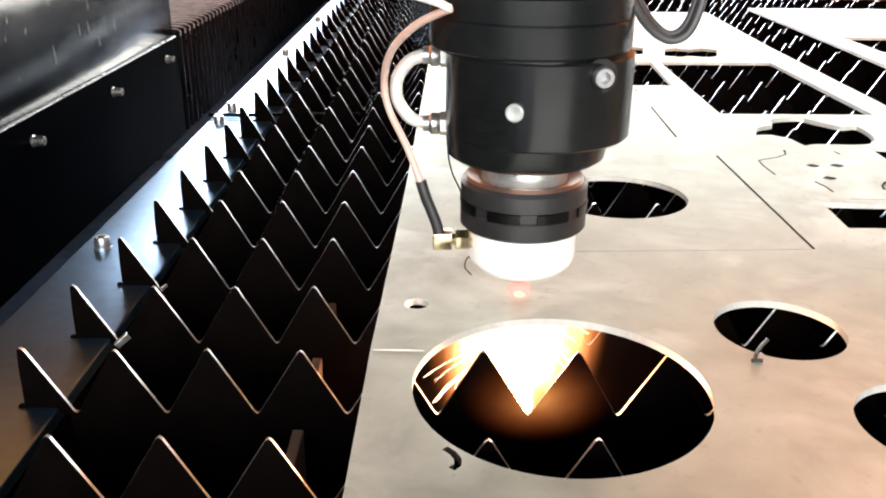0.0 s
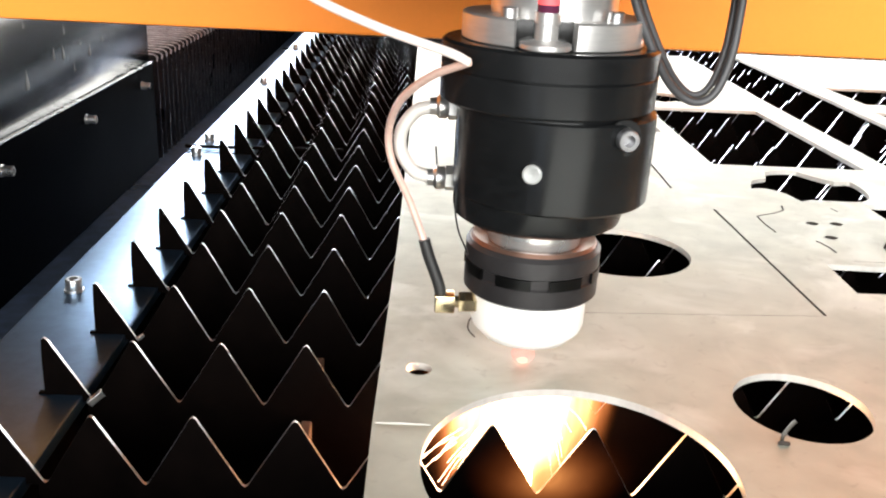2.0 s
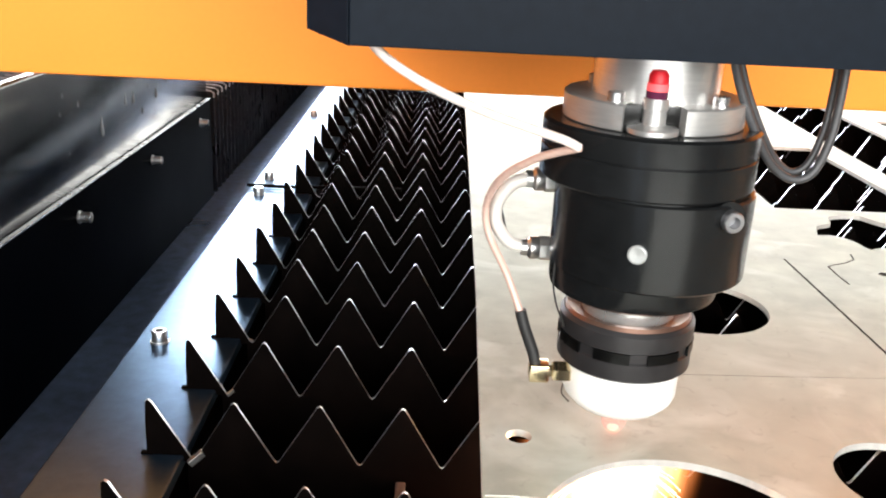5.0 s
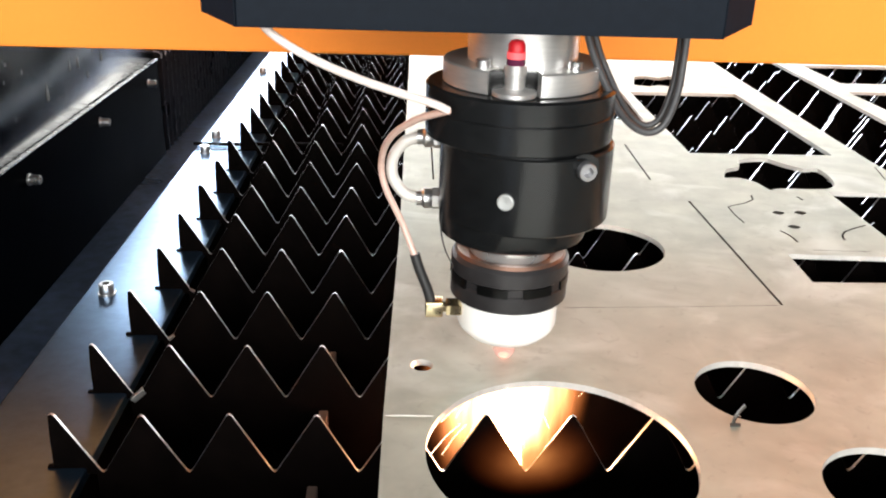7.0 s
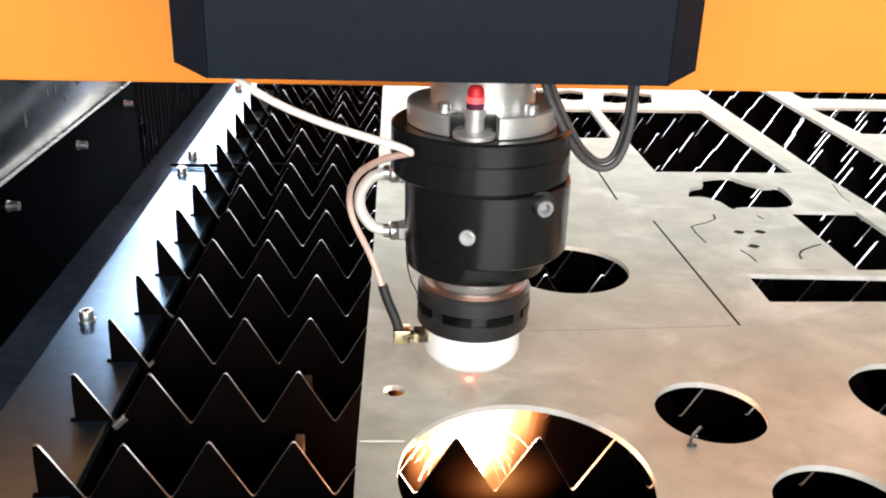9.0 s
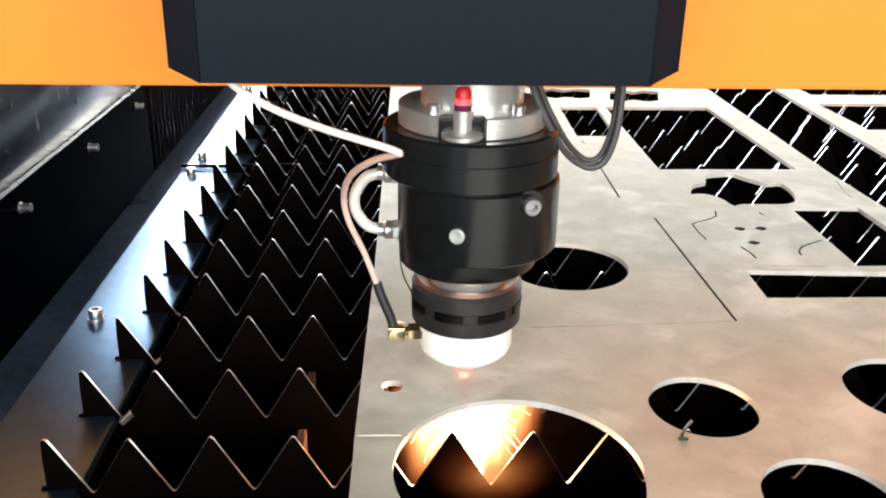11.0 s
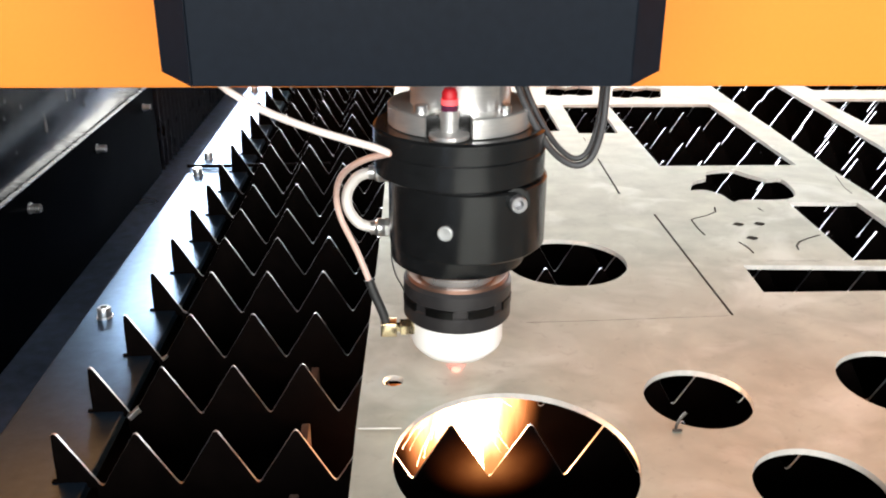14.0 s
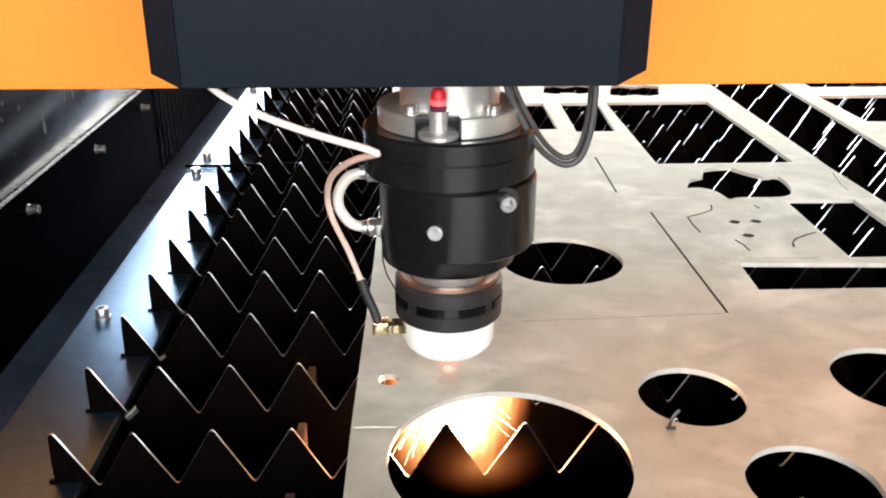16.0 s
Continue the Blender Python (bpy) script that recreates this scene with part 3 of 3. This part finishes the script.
cap = part("cap_screw", lathe([(0.0, 0.0), (0.0031, 0.0), (0.0031, 0.0044), (0.0028, 0.0048), (0.0017, 0.0048), (0.0016, 0.0018), (0.0, 0.0018)], 32, m), CAP, head, "blackened steel socket-head screw")
part("screw_seat", lathe([(0.0, -0.004), (0.0052, -0.004), (0.0052, 0.0012), (0.0, 0.0012)], 32, m), ANODISED, cap, "black screw seat")


# air fittings with the hose between them
def fitting(z):
    m = pose(-0.0262, 0.0130, z) @ pose(0, 0, 0, 0, -90, 0)
    f = part("air_fitting", lathe([(0.0, -0.002), (0.0042, -0.002), (0.0042, 0.0026), (0.0, 0.0026)], 6, m), BOLT, head, "steel push-in air fitting")
    part("collet", lathe([(0.0, 0.002), (0.0030, 0.002), (0.0038, 0.0034), (0.0038, 0.0056), (0.0028, 0.0066), (0.0028, 0.0086), (0.0, 0.0086)], 24, m), BOLT, f)
    return f


fitting(0.0600)
fitting(0.0835)
part("air_hose", sweep([(-0.0335, 0.0130, 0.0600), (-0.0390, 0.0130, 0.0618), (-0.0430, 0.0130, 0.0670), (-0.0440, 0.0130, 0.0718), (-0.0430, 0.0130, 0.0766), (-0.0390, 0.0130, 0.0817), (-0.0335, 0.0130, 0.0835)], 0.0022, 14), HOSE, head, "milky short air hose")

# coaxial sensor lead with its gold elbow
m = pose(-0.0165, -0.0040, 0.0232) @ pose(0, 0, 0, 0, -90, 0)
elbow = part("coax_connector", lathe([(0.0, -0.003), (0.0022, -0.003), (0.0022, 0.0008), (0.0034, 0.0008), (0.0036, 0.0012), (0.0036, 0.0064), (0.0034, 0.0068), (0.0022, 0.0068), (0.0022, 0.0080), (0.0, 0.0080)], 6, m), GOLD, head, "gold-plated right-angle coaxial connector")
part("elbow", box(-0.0310, -0.0245, -0.0072, -0.0008, 0.0203, 0.0262, 0.0006), GOLD, elbow)
part("sleeve", sweep([(-0.0288, -0.0040, 0.0250), (-0.0302, -0.0038, 0.0300), (-0.0335, -0.0034, 0.0385), (-0.0352, -0.0030, 0.0440)], 0.0019, 12, 5), SLEEVE, head, "black heat-shrink sleeve")
part("sensor_lead", sweep([(-0.0350, -0.0030, 0.0430), (-0.0400, 0.0020, 0.0545), (-0.0462, 0.0080, 0.0660), (-0.0475, 0.0065, 0.0765), (-0.0442, -0.0045, 0.0880), (-0.0360, -0.0185, 0.0978), (-0.0262, -0.0305, 0.1040)], 0.0012, 12), LEAD, head, "pinkish clear coaxial lead")
part("upper_lead", sweep([(-0.0262, -0.0305, 0.1040), (-0.0308, -0.0312, 0.1062), (-0.0400, -0.0305, 0.1088), (-0.0525, -0.0300, 0.1127), (-0.0670, -0.0295, 0.1185), (-0.0790, -0.0290, 0.1255), (-0.0860, -0.0285, 0.1330)], 0.0013, 12), COAX, head, "pinkish clear coaxial lead")
part("thin_wire", sweep([(-0.0258, -0.0060, 0.0640), (-0.0262, -0.0075, 0.0560), (-0.0248, -0.0085, 0.0490), (-0.0226, -0.0080, 0.0440), (-0.0214, -0.0070, 0.0410)], 0.00032, 6, 5), SLEEVE, head, "hair-thin black wire")
# hanging cable loop
part("cable_loop", sweep([(0.0170, -0.0120, 0.1310), (0.0218, -0.0120, 0.1180), (0.0298, -0.0110, 0.1035), (0.0366, -0.0080, 0.0955), (0.0434, -0.0072, 0.0920), (0.0490, -0.0072, 0.0950), (0.0522, -0.0070, 0.1055), (0.0530, -0.0065, 0.1180), (0.0530, -0.0060, 0.1310)], 0.0013, 12), CABLE, head, "dark grey cable loop")
part("cable_loop", sweep([(0.0196, -0.0090, 0.1310), (0.0246, -0.0090, 0.1180), (0.0322, -0.0075, 0.1045), (0.0384, -0.0040, 0.0968), (0.0440, -0.0030, 0.0934), (0.0486, -0.0030, 0.0964), (0.0515, -0.0028, 0.1064), (0.0524, -0.0022, 0.1180), (0.0524, -0.0020, 0.1310)], 0.0011, 12), CABLE, head, "dark grey cable loop")
tagged(head, "black anodised laser cutting head with glowing white ceramic tip", "cutting head")

# ---- carriage cover in front of the beam ----
cover = new("carriage_cover")


def prism(plan, z0, z1, lift=None, bevel=0.00035):
    """An upright block over a plan; lift raises the lower edge at some corners."""
    bm = bmesh.new()
    low = [bm.verts.new((x, y, z0 + (lift[k] if lift else 0))) for k, (x, y) in enumerate(plan)]
    high = [bm.verts.new((x, y, z1)) for x, y in plan]
    n = len(plan)
    for k in range(n):
        bm.faces.new((low[k], low[(k + 1) % n], high[(k + 1) % n], high[k]))
    bmesh.ops.triangulate(bm, faces=[bm.faces.new(low)])
    bm.faces.new(high)
    sharp = [e for e in bm.edges if e.is_manifold and e.calc_face_angle(0) > 0.3]
    bmesh.ops.bevel(bm, geom=sharp, offset=bevel, segments=2, affect="EDGES", profile=0.6)
    return bm


part("front_panel", prism([(-0.0876, -0.0420), (0.0521, -0.0420), (0.0521, -0.0395), (-0.0876, -0.0395)], 0.1297, 0.36), COVER, cover)
part("corner_panel", prism([(-0.0988, -0.0320), (-0.0878, -0.0420), (-0.0878, -0.0395), (-0.0966, -0.0312)], 0.1297, 0.36, (0.0028, 0, 0, 0.0028)), COVER, cover)
part("corner_panel", prism([(0.0523, -0.0420), (0.0636, -0.0320), (0.0614, -0.0312), (0.0523, -0.0395)], 0.1297, 0.36, (0, 0.0028, 0.0028, 0)), COVER, cover)
part("side_panel", prism([(-0.0988, -0.0318), (-0.0966, -0.0310), (-0.0966, 0.1410), (-0.0988, 0.1410)], 0.1325, 0.36), COVER, cover)
part("side_panel", prism([(0.0636, -0.0318), (0.0636, 0.1410), (0.0614, 0.1410), (0.0614, -0.0310)], 0.1325, 0.36), COVER, cover)
part("underside", prism([(-0.0876, -0.0393), (0.0521, -0.0393), (0.0609, -0.0312), (0.0609, 0.1410), (-0.0961, 0.1410), (-0.0961, -0.0312)], 0.1312, 0.1340), COVER, cover)
tagged(cover, "dark slate plastic carriage cover with chamfered corners", "machine cover")

# ---- sparks below the cut and the hot spot at the nozzle ----
jet = new("spark_jet")


def spark_cone(r0, r1, z0, z1, seed, seg=28, steps=9, open_front=False, ragged=0.05, depth=0.55):
    """A ragged cone of sparks; open_front leaves only the half that faces the operator."""
    rng = random.Random(seed)
    bm = bmesh.new()
    count = seg + 1 if open_front else seg
    rings = []
    for i in range(steps + 1):
        f = i / steps
        z = z0 + (z1 - z0) * f
        r = r0 + (r1 - r0) * f ** 0.8
        ring = []
        for k in range(count):
            a = math.pi * (1 + k / seg) if open_front else 2 * math.pi * k / seg
            ring.append(bm.verts.new((r * math.cos(a) * (1 + rng.uniform(-ragged, ragged)), depth * r * math.sin(a) * (1 + rng.uniform(-ragged, ragged)), z)))
        rings.append(ring)
    for a, b in zip(rings, rings[1:]):
        for k in range(seg):
            bm.faces.new((a[k], a[(k + 1) % count], b[(k + 1) % count], b[k]))
    if not open_front:
        bm.faces.new(rings[0])
        bm.faces.new(rings[-1])
    return bm


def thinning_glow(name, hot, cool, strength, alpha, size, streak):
    """Glowing sparks or lens bloom, dense in the middle and thinning out evenly to nothing at the given half sizes."""
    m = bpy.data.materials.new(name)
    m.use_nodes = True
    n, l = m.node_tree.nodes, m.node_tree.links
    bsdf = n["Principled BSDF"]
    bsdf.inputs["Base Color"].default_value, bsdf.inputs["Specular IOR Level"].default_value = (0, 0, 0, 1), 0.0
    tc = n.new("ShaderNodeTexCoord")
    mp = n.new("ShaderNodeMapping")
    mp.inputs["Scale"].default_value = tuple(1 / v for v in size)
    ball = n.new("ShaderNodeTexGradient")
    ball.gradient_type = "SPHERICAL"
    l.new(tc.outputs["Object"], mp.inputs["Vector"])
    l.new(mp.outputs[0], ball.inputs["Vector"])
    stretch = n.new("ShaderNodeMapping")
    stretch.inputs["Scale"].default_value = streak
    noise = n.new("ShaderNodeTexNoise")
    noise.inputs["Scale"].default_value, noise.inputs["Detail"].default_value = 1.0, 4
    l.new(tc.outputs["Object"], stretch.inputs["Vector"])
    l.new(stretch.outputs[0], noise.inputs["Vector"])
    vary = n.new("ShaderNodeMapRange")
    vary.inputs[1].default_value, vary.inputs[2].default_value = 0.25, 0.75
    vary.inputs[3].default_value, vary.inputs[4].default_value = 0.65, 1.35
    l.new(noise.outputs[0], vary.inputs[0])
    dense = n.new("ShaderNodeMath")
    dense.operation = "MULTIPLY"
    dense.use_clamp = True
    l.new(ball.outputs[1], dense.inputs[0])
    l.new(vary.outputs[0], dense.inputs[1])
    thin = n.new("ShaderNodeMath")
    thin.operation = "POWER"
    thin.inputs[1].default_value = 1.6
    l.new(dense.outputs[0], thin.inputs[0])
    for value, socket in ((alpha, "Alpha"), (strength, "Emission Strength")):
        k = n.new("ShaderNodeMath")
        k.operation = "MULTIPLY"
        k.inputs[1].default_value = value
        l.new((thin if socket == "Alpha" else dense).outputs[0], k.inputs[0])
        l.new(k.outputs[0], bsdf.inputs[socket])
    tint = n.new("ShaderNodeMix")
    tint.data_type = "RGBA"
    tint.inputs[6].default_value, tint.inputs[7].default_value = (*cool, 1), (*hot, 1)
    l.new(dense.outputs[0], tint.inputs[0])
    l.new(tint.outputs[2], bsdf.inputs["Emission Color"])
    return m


part("core", spark_cone(0.0070, 0.0080, -0.0029, -0.0600, 3), WHITE_HOT, jet, "white-hot spark core")
# the veil's fading orange also paints the jet's glow around the core
veil = thinning_glow("spark_glow_veil", (1.0, 0.60, 0.30), (1.0, 0.22, 0.03), 24.0, 1.9, (0.0355, 0.2, 0.080), (120, 20, 14))
part("spark_glow_veil", spark_cone(0.0390, 0.0390, -0.0030, -0.0560, 20, 32, 7, True, 0.0, 0.10), veil, jet, "orange veil of loose sparks and the jet's painted glow")
tagged(jet, "white-hot spark jet falling between the slats", "sparks")

# lens bloom of the jet, added as an emissive shell in front of it
smoke = new("jet_bloom")
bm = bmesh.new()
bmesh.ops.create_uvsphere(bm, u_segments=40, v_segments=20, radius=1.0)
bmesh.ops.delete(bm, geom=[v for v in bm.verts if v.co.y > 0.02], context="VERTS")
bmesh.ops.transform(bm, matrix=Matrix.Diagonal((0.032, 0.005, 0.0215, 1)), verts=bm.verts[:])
part("bloom_shell", bm, thinning_glow("bloom_glow", (1.0, 0.36, 0.10), (1.0, 0.14, 0.02), 0.80, 0.75, (0.028, 0.2, 0.020), (25, 25, 25)), smoke, smooth=180)
tagged(smoke, "orange bloom of the spark jet, added as a glowing shell", "smoke")

spot = new("cutting_glow")
part("spot", lathe([(0.0, 0.0004), (0.0016, 0.0004), (0.0020, 0.0008), (0.0014, 0.0012), (0.0, 0.0012)], 24), ARC, spot)
halo = glowing("cutting_plasma", (1.0, 0.38, 0.32), 0.55)
halo.node_tree.nodes["Principled BSDF"].inputs["Alpha"].default_value = 0.16
part("plume", lathe([(0.0, 0.0014), (0.0034, 0.0014), (0.0042, 0.0030), (0.0036, 0.0046), (0.0, 0.0047)], 24), halo, spot, "faint pink plasma plume")
tagged(spot, "small glowing cutting spot under the nozzle", "glow")


def spray(seed, count, low, high):
    """A spray of thin hot streaks that fly off to one side."""
    rng = random.Random(seed)
    ob = new("spark_spray")
    for k in range(count):
        a = radians(rng.uniform(low, high))
        reach, start = rng.uniform(0.004, 0.018), rng.uniform(0.008, 0.024)
        d = Vector((math.cos(a), rng.uniform(-0.4, 0.1), math.sin(a))).normalized()
        p, q = d * start, d * (start + reach)
        q.z -= 0.004
        part("streak", sweep([p, (p + q) / 2 + Vector((0, 0, 0.001)), q], rng.uniform(0.00005, 0.00012), 5, 3), AMBER_HOT, ob)
    return tagged(ob, "spray of thin amber spark streaks below the sheet", "sparks", "spark sprays")


SPRAYS = [spray(11, 12, 196, 236), spray(13, 9, 205, 225), spray(14, 9, 302, 342)]


# ---- what moves ----
TRAVEL = [(0.0, 0.1645), (1.5, 0.1635), (3.0, 0.1622), (5.5, 0.1605), (7.0, 0.1598), (8.0, 0.1589), (9.0, 0.1584), (11.5, 0.1568), (12.5, 0.1555), (14.5, 0.1540), (16.0, 0.1530)]


def along(t):
    return float(np.interp(t, [r[0] for r in TRAVEL], [r[1] for r in TRAVEL]))


def motions():
    for thing in (head, cover, spot):
        walk(thing, [(t, pose(x, -0.063, 0)) for t, x in TRAVEL])
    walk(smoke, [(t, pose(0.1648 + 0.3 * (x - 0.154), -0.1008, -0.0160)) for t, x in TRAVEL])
    rng = random.Random(5)
    rows = []
    for k in range(81):
        t = k * 0.2
        rows.append((t, pose(along(t) + 0.0002 * t + rng.uniform(-0.0006, 0.0006), -0.063, 0, 0, rng.uniform(-3, 3), rng.uniform(-6, 6))))
    walk(jet, rows)
    for n, ob in enumerate(SPRAYS):
        rows = []
        for k in range(81):
            t = k * 0.2
            rows.append((t, pose(along(t) + rng.uniform(-0.002, 0.002), -0.066, -0.006 - rng.uniform(0, 0.010), 0, rng.uniform(-22, 22), rng.uniform(-14, 14))))
        walk(ob, rows)


motions()
